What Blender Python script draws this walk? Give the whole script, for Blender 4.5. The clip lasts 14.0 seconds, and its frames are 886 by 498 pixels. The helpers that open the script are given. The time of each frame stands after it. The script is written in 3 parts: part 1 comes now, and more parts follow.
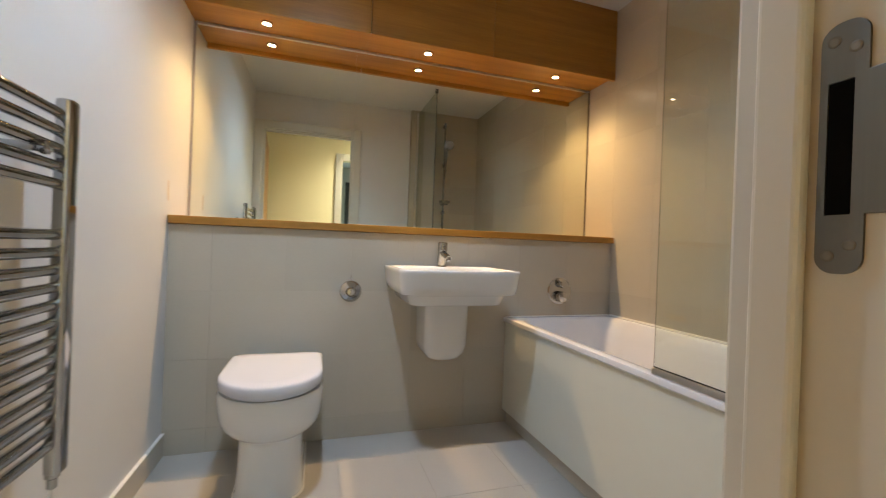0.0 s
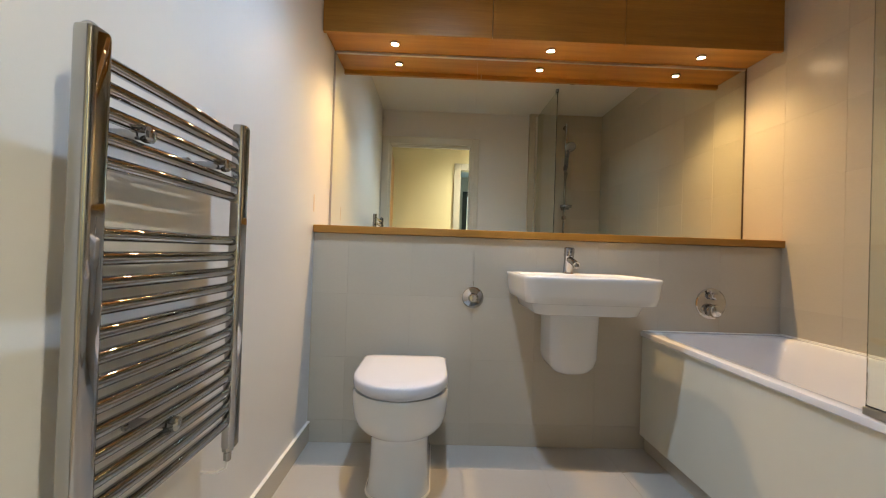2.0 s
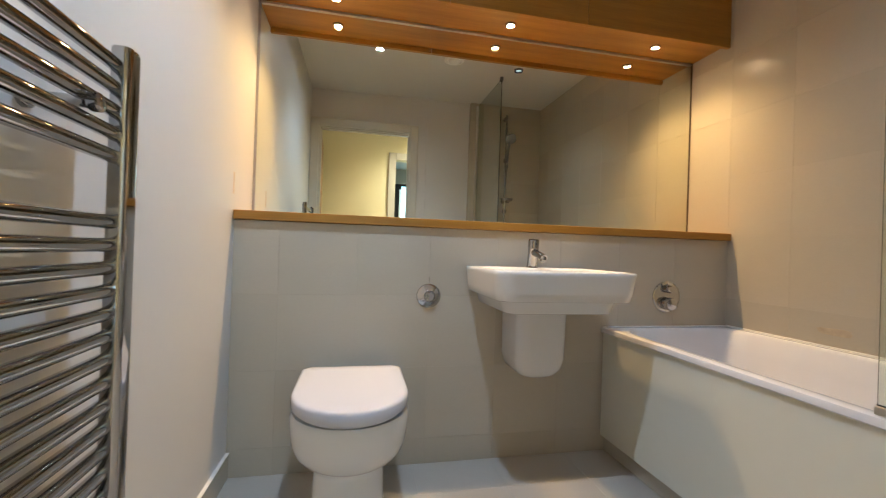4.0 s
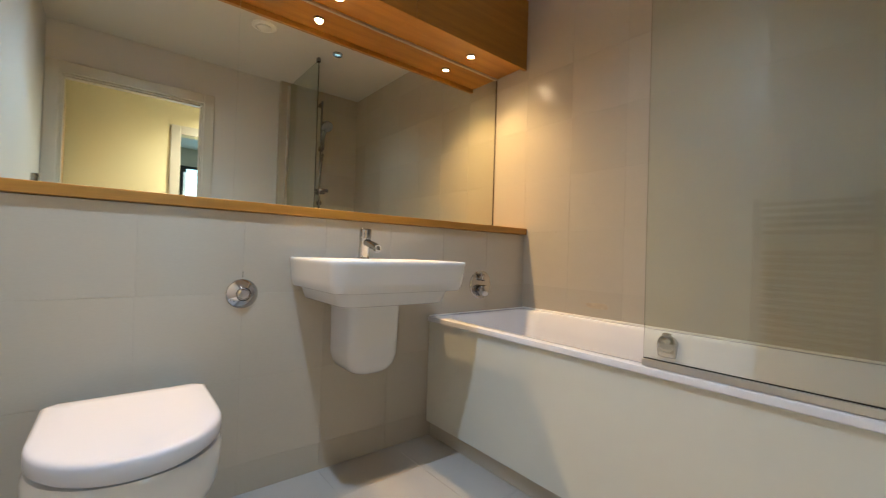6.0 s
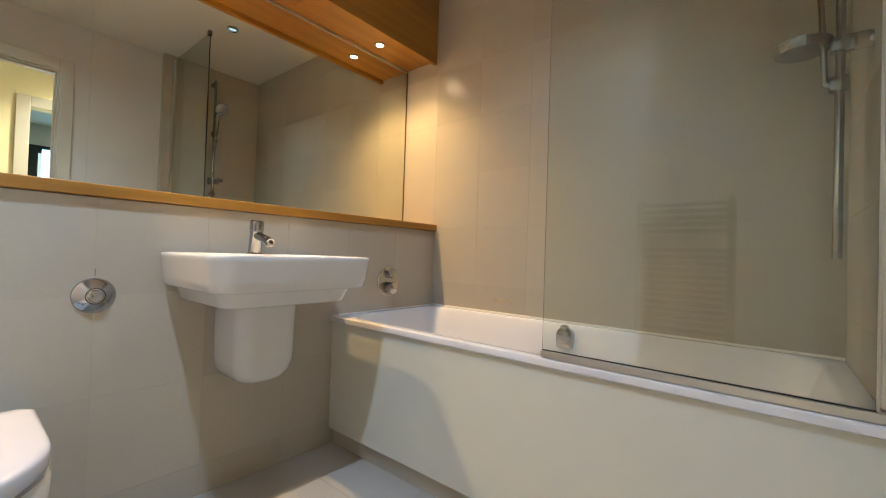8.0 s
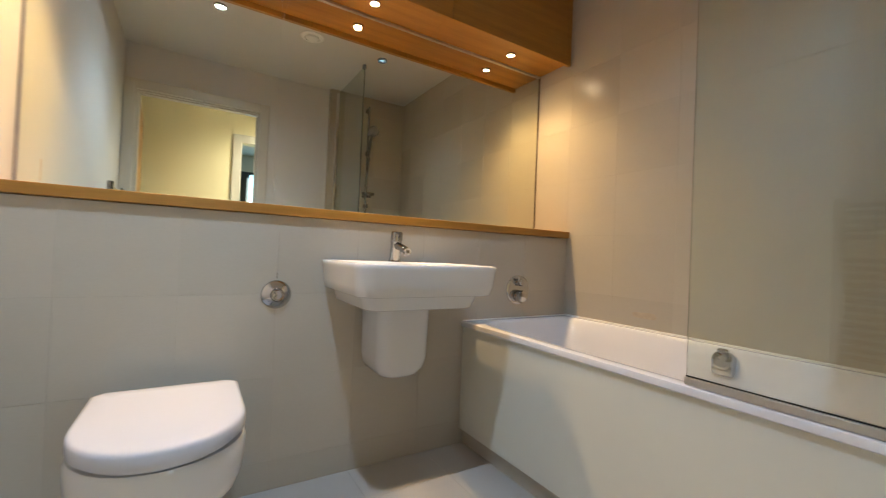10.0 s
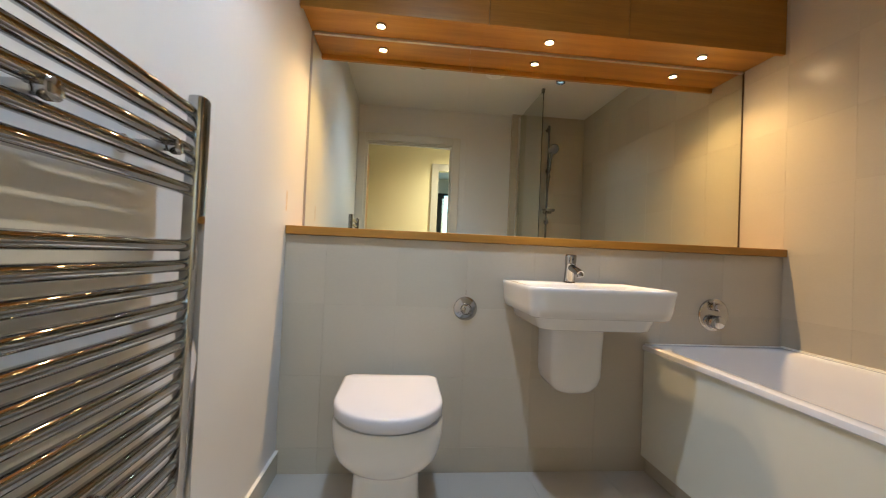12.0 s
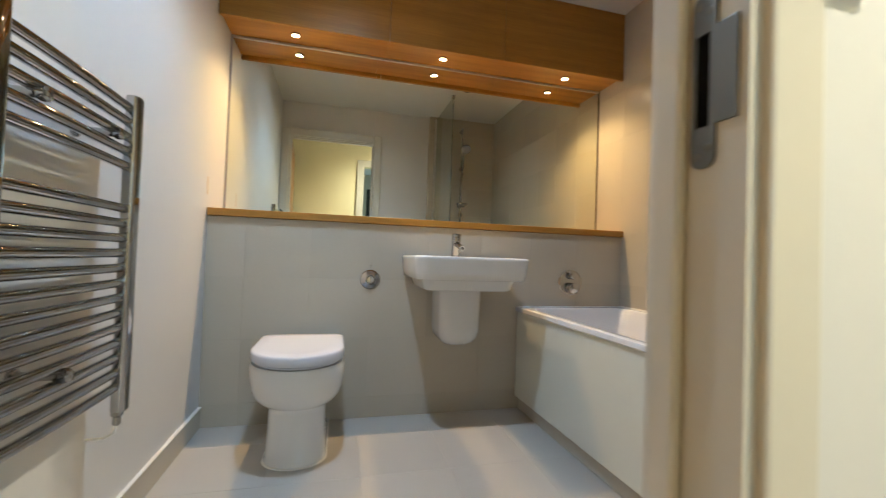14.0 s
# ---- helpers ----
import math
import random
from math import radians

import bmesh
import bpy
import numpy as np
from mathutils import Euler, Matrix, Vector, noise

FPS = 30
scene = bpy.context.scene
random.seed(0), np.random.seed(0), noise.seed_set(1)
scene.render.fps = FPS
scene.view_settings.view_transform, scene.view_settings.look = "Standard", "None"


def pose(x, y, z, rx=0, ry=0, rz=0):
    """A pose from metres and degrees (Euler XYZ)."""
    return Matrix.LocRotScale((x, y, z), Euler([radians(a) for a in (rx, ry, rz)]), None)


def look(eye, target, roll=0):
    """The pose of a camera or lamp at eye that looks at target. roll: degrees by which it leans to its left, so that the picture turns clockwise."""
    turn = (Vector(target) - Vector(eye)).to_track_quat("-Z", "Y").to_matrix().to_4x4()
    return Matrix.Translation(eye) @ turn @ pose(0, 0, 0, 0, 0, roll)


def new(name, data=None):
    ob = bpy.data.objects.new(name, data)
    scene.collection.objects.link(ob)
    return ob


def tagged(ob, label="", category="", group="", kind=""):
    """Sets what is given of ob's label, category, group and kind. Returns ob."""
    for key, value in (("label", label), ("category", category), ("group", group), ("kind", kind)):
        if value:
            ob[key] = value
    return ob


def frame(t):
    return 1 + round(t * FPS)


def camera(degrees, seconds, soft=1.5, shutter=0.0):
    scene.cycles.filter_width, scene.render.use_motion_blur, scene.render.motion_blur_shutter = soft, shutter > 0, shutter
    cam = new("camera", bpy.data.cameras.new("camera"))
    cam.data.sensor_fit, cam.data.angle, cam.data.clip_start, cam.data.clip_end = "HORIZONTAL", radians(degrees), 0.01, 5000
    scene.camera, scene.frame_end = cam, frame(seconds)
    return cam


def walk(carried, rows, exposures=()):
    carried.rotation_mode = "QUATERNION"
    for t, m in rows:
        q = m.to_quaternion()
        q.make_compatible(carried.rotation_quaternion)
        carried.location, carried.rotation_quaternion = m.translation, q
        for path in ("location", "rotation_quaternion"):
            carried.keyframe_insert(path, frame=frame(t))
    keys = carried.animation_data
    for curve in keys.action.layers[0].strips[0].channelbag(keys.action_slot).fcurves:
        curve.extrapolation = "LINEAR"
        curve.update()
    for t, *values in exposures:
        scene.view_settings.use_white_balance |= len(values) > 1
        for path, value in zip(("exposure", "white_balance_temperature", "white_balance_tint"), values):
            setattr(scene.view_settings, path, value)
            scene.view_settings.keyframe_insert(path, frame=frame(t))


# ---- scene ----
cam = camera(95.2, 14.0, soft=1.1, shutter=0.4)
EXPOSURE, KELVIN, TINT = 0.05, 5950, 12
PATH = [
    (0, (0.021, 0.172, 0.9), (0.621, 2.08, 0.897), 2.1),
    (0.5, (0.023, 0.143, 0.896), (0.368, 2.113, 0.902), 1.9),
    (1, (0.024, 0.144, 0.886), (0.205, 2.136, 0.898), 1.8),
    (1.5, (0.004, 0.176, 0.896), (0.096, 2.174, 0.906), 1.9),
    (2, (-0.005, 0.223, 0.888), (0.04, 2.223, 0.906), 1.9),
    (2.2, (-0.007, 0.252, 0.89), (0.029, 2.252, 0.893), 2.0),
    (4.5, (-0.122, 0.511, 0.857), (0.49, 2.415, 0.873), 1.9),
    (5, (-0.129, 0.546, 0.845), (0.708, 2.362, 0.869), 1.9),
    (5.5, (-0.149, 0.578, 0.849), (0.915, 2.271, 0.87), 1.8),
    (6, (-0.152, 0.602, 0.84), (1.102, 2.16, 0.865), 1.8),
    (6.5, (-0.146, 0.615, 0.837), (1.259, 2.038, 0.862), 1.7),
    (7, (-0.131, 0.623, 0.83), (1.399, 1.911, 0.856), 1.9),
    (7.2, (-0.116, 0.622, 0.828), (1.444, 1.873, 0.854), 1.8),
    (9.5, (-0.064, 0.614, 0.842), (1.212, 2.155, 0.877), 2.3),
    (10, (-0.064, 0.582, 0.848), (0.977, 2.289, 0.876), 2.4),
    (10.5, (-0.052, 0.558, 0.849), (0.728, 2.399, 0.882), 2.5),
    (11, (-0.063, 0.523, 0.856), (0.47, 2.45, 0.891), 2.5),
    (11.5, (-0.079, 0.48, 0.88), (0.252, 2.452, 0.916), 2.5),
    (12, (-0.088, 0.414, 0.901), (0.108, 2.404, 0.935), 2.5),
    (12.5, (-0.072, 0.325, 0.891), (0.052, 2.321, 0.93), 2.4),
    (13, (-0.062, 0.246, 0.873), (0.085, 2.241, 0.912), 2.4),
    (13.5, (-0.014, 0.146, 0.834), (0.231, 2.131, 0.877), 2.2),
    (14, (0.022, 0.050, 0.806), (0.523, 1.985, 0.849), 2.0),
]
walk(cam, [(t, look(eye, target, roll)) for t, eye, target, roll in PATH], exposures=[(t, EXPOSURE + e, KELVIN + k, TINT + g) for t, e, k, g in ((0.0, -0.03, 0, 0), (4.5, -0.03, 0, 0), (7.0, 0.15, -90, -1), (9.5, 0.09, -90, -1), (10.5, -0.03, -60, 0), (12.0, 0.0, 50, 0), (13.6, 0.0, 50, 0), (14.0, 0.0, -300, -4))])

# ---- world and lights ----
world = bpy.data.worlds.new("sky")
scene.world = world
world.use_nodes = True
sky = world.node_tree.nodes.new("ShaderNodeTexSky")
sky.sky_type = "NISHITA"
sky.sun_disc = False
sky.sun_elevation, sky.sun_rotation = radians(35), radians(150)
world.node_tree.links.new(sky.outputs[0], world.node_tree.nodes["Background"].inputs["Color"])
world.node_tree.nodes["Background"].inputs["Strength"].default_value = 0.12


def spot(name, x, y, z, watts, colour, degrees, blend, radius):
    data = bpy.data.lights.new(name, "SPOT")
    data.energy, data.color, data.spot_size, data.spot_blend, data.shadow_soft_size = watts, colour, radians(degrees), blend, radius
    lamp = new(name, data)
    lamp.location = (x, y, z)
    return lamp


WARM, COOL, HALL = (1.0, 0.62, 0.235), (0.64, 0.82, 1.0), (1.0, 0.91, 0.68)
CABINET_LAMPS = [(-0.232, 2.238), (0.550, 2.238), (1.318, 2.238)]
CEILING_LAMPS = [(0.0, 1.29), (1.08, 1.235)]
CEILING_Z, SOFFIT_Z = 2.306, 1.926
for lx, ly in CABINET_LAMPS:
    spot("cabinet_lamp_spill", lx, ly, SOFFIT_Z - 0.007, 43, WARM, 128, 0.9, 0.018)
    spot("cabinet_lamp_beam", lx, ly, SOFFIT_Z - 0.007, 18, WARM, 70, 1.0, 0.018)
for (lx, ly), watts in zip(CEILING_LAMPS, (51, 9)):
    spot("ceiling_lamp_light", lx, ly, CEILING_Z - 0.008, watts, COOL, 112, 0.75, 0.024)
spot("hall_lamp_light", 0.92, -0.26, CEILING_Z - 0.020, 165, HALL, 160, 0.8, 0.03)
daylight = bpy.data.lights.new("window_daylight", "AREA")
daylight.shape, daylight.size, daylight.size_y, daylight.energy, daylight.color = "RECTANGLE", 1.0, 1.8, 18, (0.45, 0.80, 1.0)
new("window_daylight", daylight).matrix_basis = look((1.12, -3.08, 1.1), (1.12, 0, 1.1))

# ---- materials ----


def material(name, colour, rough=0.5, metal=0.0, vary=0.06, grain=40.0, bump=0.0, bump_scale=200.0, stain=0.0, stain_scale=2.5, random=0.0, coat=0.0, stretch=(1, 1, 1), rough_vary=0.08):
    """A principled surface with variation at two scales, fine relief and a shade per object."""
    m = bpy.data.materials.new(name)
    m.use_nodes = True
    n, link = m.node_tree.nodes, m.node_tree.links.new
    b = n["Principled BSDF"]
    b.inputs["Metallic"].default_value = metal
    b.inputs["Coat Weight"].default_value = coat
    b.inputs["Coat Roughness"].default_value = 0.08
    mp = n.new("ShaderNodeMapping")
    mp.inputs["Scale"].default_value, mp.inputs["Location"].default_value = stretch, (3.31, 7.77, 5.13)
    geo = n.new("ShaderNodeNewGeometry")
    link(geo.outputs["Position"], mp.inputs["Vector"])

    def noise_tex(scale, detail=4.0):
        t = n.new("ShaderNodeTexNoise")
        t.inputs["Scale"].default_value, t.inputs["Detail"].default_value = scale, detail
        link(mp.outputs[0], t.inputs["Vector"])
        return t

    fine, broad = noise_tex(grain), noise_tex(stain_scale, 3.0)
    val = n.new("ShaderNodeMath")
    val.operation = "MULTIPLY_ADD"
    link(fine.outputs["Fac"], val.inputs[0])
    val.inputs[1].default_value, val.inputs[2].default_value = 2 * vary, 1 - vary
    val2 = n.new("ShaderNodeMath")
    val2.operation = "MULTIPLY_ADD"
    link(broad.outputs["Fac"], val2.inputs[0])
    val2.inputs[1].default_value, val2.inputs[2].default_value = 2 * stain, 1 - stain
    mul = n.new("ShaderNodeMath")
    mul.operation = "MULTIPLY"
    link(val.outputs[0], mul.inputs[0])
    link(val2.outputs[0], mul.inputs[1])
    last = mul
    if random:
        info = n.new("ShaderNodeObjectInfo")
        r = n.new("ShaderNodeMath")
        r.operation = "MULTIPLY_ADD"
        link(info.outputs["Random"], r.inputs[0])
        r.inputs[1].default_value, r.inputs[2].default_value = 2 * random, 1 - random
        last = n.new("ShaderNodeMath")
        last.operation = "MULTIPLY"
        link(mul.outputs[0], last.inputs[0])
        link(r.outputs[0], last.inputs[1])
    hsv = n.new("ShaderNodeHueSaturation")
    hsv.inputs["Color"].default_value = (*colour, 1)
    link(last.outputs[0], hsv.inputs["Value"])
    link(hsv.outputs[0], b.inputs["Base Color"])
    rg = n.new("ShaderNodeMath")
    rg.operation = "MULTIPLY_ADD"
    link(broad.outputs["Fac"], rg.inputs[0])
    rg.inputs[1].default_value, rg.inputs[2].default_value = rough_vary, max(0.0, rough - rough_vary / 2)
    link(rg.outputs[0], b.inputs["Roughness"])
    if bump:
        bt = noise_tex(bump_scale, 3.0)
        bp = n.new("ShaderNodeBump")
        bp.inputs["Strength"].default_value, bp.inputs["Distance"].default_value = bump, 0.002
        link(bt.outputs["Fac"], bp.inputs["Height"])
        link(bp.outputs[0], b.inputs["Normal"])
    return m


def wood(name, light, dark, rough, axis):
    """Straight-grained veneer: stretched noise between two tones, along the given axis."""
    m = bpy.data.materials.new(name)
    m.use_nodes = True
    n, link = m.node_tree.nodes, m.node_tree.links.new
    b = n["Principled BSDF"]
    geo = n.new("ShaderNodeNewGeometry")
    mp = n.new("ShaderNodeMapping")
    mp.inputs["Scale"].default_value = tuple(0.06 if i == axis else 1.0 for i in range(3))
    link(geo.outputs["Position"], mp.inputs["Vector"])
    a, c = n.new("ShaderNodeTexNoise"), n.new("ShaderNodeTexNoise")
    for t, sc, de in ((a, 26.0, 5.0), (c, 190.0, 2.0)):
        t.inputs["Scale"].default_value, t.inputs["Detail"].default_value = sc, de
        link(mp.outputs[0], t.inputs["Vector"])
    mix = n.new("ShaderNodeMath")
    mix.operation = "MULTIPLY_ADD"
    link(c.outputs["Fac"], mix.inputs[0])
    mix.inputs[1].default_value = 0.45
    link(a.outputs["Fac"], mix.inputs[2])
    ramp = n.new("ShaderNodeValToRGB")
    ramp.color_ramp.elements[0].position, ramp.color_ramp.elements[1].position = 0.45, 1.0
    ramp.color_ramp.elements[0].color, ramp.color_ramp.elements[1].color = (*dark, 1), (*light, 1)
    link(mix.outputs[0], ramp.inputs[0])
    link(ramp.outputs[0], b.inputs["Base Color"])
    b.inputs["Roughness"].default_value = rough
    bp = n.new("ShaderNodeBump")
    bp.inputs["Strength"].default_value, bp.inputs["Distance"].default_value = 0.12, 0.001
    link(c.outputs["Fac"], bp.inputs["Height"])
    link(bp.outputs[0], b.inputs["Normal"])
    return m


def glowing(name, colour, strength):
    m = bpy.data.materials.new(name)
    m.use_nodes = True
    b = m.node_tree.nodes["Principled BSDF"]
    b.inputs["Base Color"].default_value = (0.8, 0.8, 0.8, 1)
    b.inputs["Emission Color"].default_value, b.inputs["Emission Strength"].default_value = (*colour, 1), strength
    return m


def glass(name, tint, rough=0.0):
    m = bpy.data.materials.new(name)
    m.use_nodes = True
    b = m.node_tree.nodes["Principled BSDF"]
    b.inputs["Base Color"].default_value, b.inputs["Roughness"].default_value = (*tint, 1), rough
    b.inputs["Transmission Weight"].default_value, b.inputs["IOR"].default_value = 1.0, 1.45
    return m


PAINT = material("white_wall_paint", (0.60, 0.595, 0.59), 0.42, vary=0.012, grain=60, bump=0.08, bump_scale=260, stain=0.02)
CEILING_PAINT = material("matt_ceiling_paint", (0.59, 0.585, 0.55), 0.8, vary=0.012, grain=60, bump=0.06, bump_scale=260, stain=0.02)
HALL_PAINT = material("cream_hall_paint", (0.86, 0.78, 0.50), 0.6, vary=0.012, grain=60, bump=0.08, bump_scale=260, stain=0.02)
GLOSS_PAINT = material("satin_woodwork_paint", (0.56, 0.53, 0.46), 0.36, vary=0.02, grain=30, bump=0.05, bump_scale=120, stain=0.03)
WALL_TILE = material("beige_stone_tile", (0.455, 0.415, 0.343), 0.25, rough_vary=0.04, vary=0.035, grain=90, bump=0.05, bump_scale=500, stain=0.03, random=0.045, stretch=(1, 1, 3))
FLOOR_TILE = material("pale_grey_floor_tile", (0.44, 0.415, 0.38), 0.37, rough_vary=0.02, vary=0.03, grain=120, bump=0.05, bump_scale=500, stain=0.04, random=0.025)
GROUT = material("beige_grout", (0.44, 0.40, 0.33), 0.7, vary=0.05, grain=300, stain=0.06)
CERAMIC = material("white_glazed_ceramic", (0.68, 0.685, 0.70), 0.10, vary=0.008, grain=10, stain=0.015, rough_vary=0.03, coat=0.3)
SEAT_PLASTIC = material("white_seat_plastic", (0.56, 0.575, 0.65), 0.12, vary=0.006, grain=30, stain=0.01, rough_vary=0.03)
ACRYLIC = material("white_bath_acrylic", (0.69, 0.69, 0.73), 0.10, vary=0.008, grain=10, stain=0.015, rough_vary=0.04)
PANEL = material("cream_bath_panel", (0.63, 0.63, 0.56), 0.37, rough_vary=0.02, vary=0.01, grain=20, stain=0.02)
CHROME = material("polished_chrome", (0.40, 0.40, 0.41), 0.05, 1.0, vary=0.02, grain=15, stain=0.03, rough_vary=0.012)
FITTING_CHROME = material("bright_fitting_chrome", (0.55, 0.55, 0.56), 0.05, 1.0, vary=0.02, grain=15, stain=0.03, rough_vary=0.012)
DARK_CHROME = material("shaded_chrome", (0.36, 0.36, 0.36), 0.12, 1.0, vary=0.03, grain=15, stain=0.04, rough_vary=0.05)
STEEL = material("brushed_steel", (0.17, 0.158, 0.135), 0.42, 1.0, vary=0.06, grain=220, bump=0.05, bump_scale=600, stain=0.06, stretch=(1, 1, 0.05))
SCREW = material("dull_screw_steel", (0.20, 0.175, 0.14), 0.4, 1.0, vary=0.2, grain=300)
ALUMINIUM = material("satin_aluminium", (0.62, 0.60, 0.57), 0.30, 1.0, vary=0.03, grain=80, stain=0.05)
RUBBER = material("black_rubber", (0.02, 0.02, 0.02), 0.6, vary=0.1, grain=50)
SILICONE = material("white_silicone", (0.75, 0.73, 0.69), 0.4, vary=0.05, grain=40, stain=0.1, stain_scale=9)
PLASTIC = material("white_plastic", (0.78, 0.78, 0.76), 0.35, vary=0.01, grain=40)
# matt black painted in for the shade inside the latch slot
BLACK = material("painted_slot_black", (0.006, 0.006, 0.006), 0.8, vary=0.1, grain=50)
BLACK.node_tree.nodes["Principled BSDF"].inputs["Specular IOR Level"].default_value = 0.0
BROWN_EDGE = material("brown_mirror_edge", (0.10, 0.065, 0.04), 0.5, vary=0.2, grain=60)
OAK_X = wood("oak_veneer_across", (0.41, 0.195, 0.026), (0.28, 0.125, 0.015), 0.42, 0)
OAK_Z = wood("oak_veneer_upright", (0.46, 0.23, 0.06), (0.32, 0.15, 0.035), 0.36, 2)
GREY_EDGE = material("grey_mirror_edge", (0.36, 0.34, 0.33), 0.5, vary=0.15, grain=60)
DARK_FRAME = material("dark_grey_window_frame", (0.03, 0.03, 0.035), 0.4, vary=0.05, grain=40)
HALL_FLOOR = material("hall_carpet", (0.36, 0.30, 0.22), 0.95, vary=0.2, grain=400, bump=0.6, bump_scale=700, stain=0.08)
STAIN = material("brown_sealant_stain", (0.42, 0.35, 0.25), 0.5, vary=0.25, grain=45, stain=0.2, stain_scale=14)
GLASS = glass("clear_screen_glass", (0.87, 0.92, 0.86))
WARM_BULB = glowing("halogen_bulb", (1.0, 0.70, 0.36), 260.0)
COOL_BULB = glowing("led_bulb", (0.78, 0.91, 1.0), 600.0)
DIM_BULB = glowing("dim_led_bulb", (0.45, 0.78, 1.0), 1.0)
MIRROR = bpy.data.materials.new("mirror_silver")
MIRROR.use_nodes = True
MIRROR.node_tree.nodes["Principled BSDF"].inputs["Base Color"].default_value = (0.80, 0.815, 0.72, 1)
MIRROR.node_tree.nodes["Principled BSDF"].inputs["Metallic"].default_value = 1.0
MIRROR.node_tree.nodes["Principled BSDF"].inputs["Roughness"].default_value = 0.004

# ---- mesh helpers ----


def box_bm(x0, x1, y0, y1, z0, z1, bevel=0.0, segments=2):
    bm = bmesh.new()
    bmesh.ops.create_cube(bm, size=1.0)
    bmesh.ops.scale(bm, vec=(x1 - x0, y1 - y0, z1 - z0), verts=bm.verts)
    bmesh.ops.translate(bm, vec=((x0 + x1) / 2, (y0 + y1) / 2, (z0 + z1) / 2), verts=bm.verts)
    if bevel:
        bmesh.ops.bevel(bm, geom=list(bm.edges), offset=bevel, segments=segments, affect="EDGES", profile=0.5)
    return bm


def finish(name, bm, mat, smooth=None):
    bmesh.ops.recalc_face_normals(bm, faces=bm.faces)
    me = bpy.data.meshes.new(name)
    bm.to_mesh(me)
    bm.free()
    me.materials.append(mat)
    if smooth is not None:
        me.shade_smooth()
        me.set_sharp_from_angle(angle=radians(smooth))
    return me


def part(name, bm, mat, parent=None, label="", smooth=None):
    """One mesh object, under a thing or a part when a parent is given."""
    ob = new(name, finish(name, bm, mat, smooth))
    if parent:
        ob.parent = parent
    if label:
        ob["label"] = label
    return ob


def structure(name, bm, mat, label="", category="", smooth=None):
    return tagged(part(name, bm, mat, None, label, smooth), category=category or name.split("_")[0], kind="structure")


def thing(name, label, category, group=""):
    return tagged(new(name), label, category, group)


def join(*bms):
    """Several loose solids as one bmesh."""
    out = bmesh.new()
    for b in bms:
        me = bpy.data.meshes.new("join")
        b.to_mesh(me)
        b.free()
        out.from_mesh(me)
        bpy.data.meshes.remove(me)
    return out


def loft(rings, cap_start=True, cap_end=True):
    bm = bmesh.new()
    vs = [[bm.verts.new(p) for p in ring] for ring in rings]
    n = len(rings[0])
    for a, b in zip(vs, vs[1:]):
        for i in range(n):
            bm.faces.new((a[i], a[(i + 1) % n], b[(i + 1) % n], b[i]))
    if cap_start:
        bm.faces.new(vs[0])
    if cap_end:
        bm.faces.new(vs[-1])
    return bm


def round_rect(x0, x1, y0, y1, z, rf, rb, k=8):
    """A ring: a rectangle with corner radii rf at y0 and rb at y1."""
    pts = []
    for cx, cy, r, a0 in ((x1 - rf, y0 + rf, rf, -90), (x1 - rb, y1 - rb, rb, 0), (x0 + rb, y1 - rb, rb, 90), (x0 + rf, y0 + rf, rf, 180)):
        for i in range(k + 1):
            a = radians(a0 + 90 * i / k)
            pts.append((cx + r * math.cos(a), cy + r * math.sin(a), z))
    return pts


def d_ring(cx, w, yb, yf, z, nose, k=24, rb=0.004):
    """A ring: straight back at yb, straight sides, elliptic nose reaching yf."""
    pts = [(cx + w - rb, yb, z), (cx - w + rb, yb, z), (cx - w, yb - rb, z)]
    for i in range(k + 1):
        a = math.pi + math.pi * i / k
        pts.append((cx + w * math.cos(a), yf + nose + nose * math.sin(a), z))
    pts.append((cx + w, yb - rb, z))
    return pts


def lathe(profile, m=None, k=32):
    """A turned solid round z from (radius, height) pairs, placed by m."""
    rings = [[(r * math.cos(2 * math.pi * i / k), r * math.sin(2 * math.pi * i / k), h) for i in range(k)] for r, h in profile]
    bm = loft(rings)
    if m is not None:
        bm.transform(m)
    return bm


def tube(points, r, k=12):
    """A round bar along a line of points."""
    rings = []
    for i, p in enumerate(points):
        a, b = Vector(points[max(i - 1, 0)]), Vector(points[min(i + 1, len(points) - 1)])
        q = (b - a).to_track_quat("Z", "Y")
        rings.append([tuple(Vector(p) + q @ Vector((r * math.cos(2 * math.pi * j / k), r * math.sin(2 * math.pi * j / k), 0))) for j in range(k)])
    return loft(rings)


# ---- the shell of the bathroom ----
XL, XR, YB, YD = -0.56, 1.64, 2.10, 0.400
YM, YEND, LEDGE = 2.350, 0.45, 0.997
HY0, HY1 = 0.305, -0.71
JL, JR, HEAD = -0.462, 0.322, 1.945
WE = 0.916

floor = structure("floor", box_bm(XL - 0.1, XR + 0.1, 0.30, 2.6, -0.12, -0.001), GROUT, "pale grey stone tiled bathroom floor", "floor")
wall_left = structure("wall_left", box_bm(XL - 0.12, XL, YD, 2.6, -0.1, CEILING_Z), PAINT, "smooth white painted bathroom wall", "wall")
wall_right = structure("wall_right", box_bm(XR + 0.001, XR + 0.13, 0.305, 2.6, -0.1, CEILING_Z), GROUT, "beige square tiled wall beside the bath", "wall")
wall_back = structure("wall_back", box_bm(XL, XR + 0.001, YM + 0.008, 2.6, -0.1, CEILING_Z), PAINT, "plain wall behind the mirror", "wall")
half_wall = structure("wall_half_height", box_bm(XL, XR + 0.001, YB + 0.001, YM + 0.008, -0.1, LEDGE - 0.036), GROUT, "beige square tiled half-height wall under the ledge", "wall")
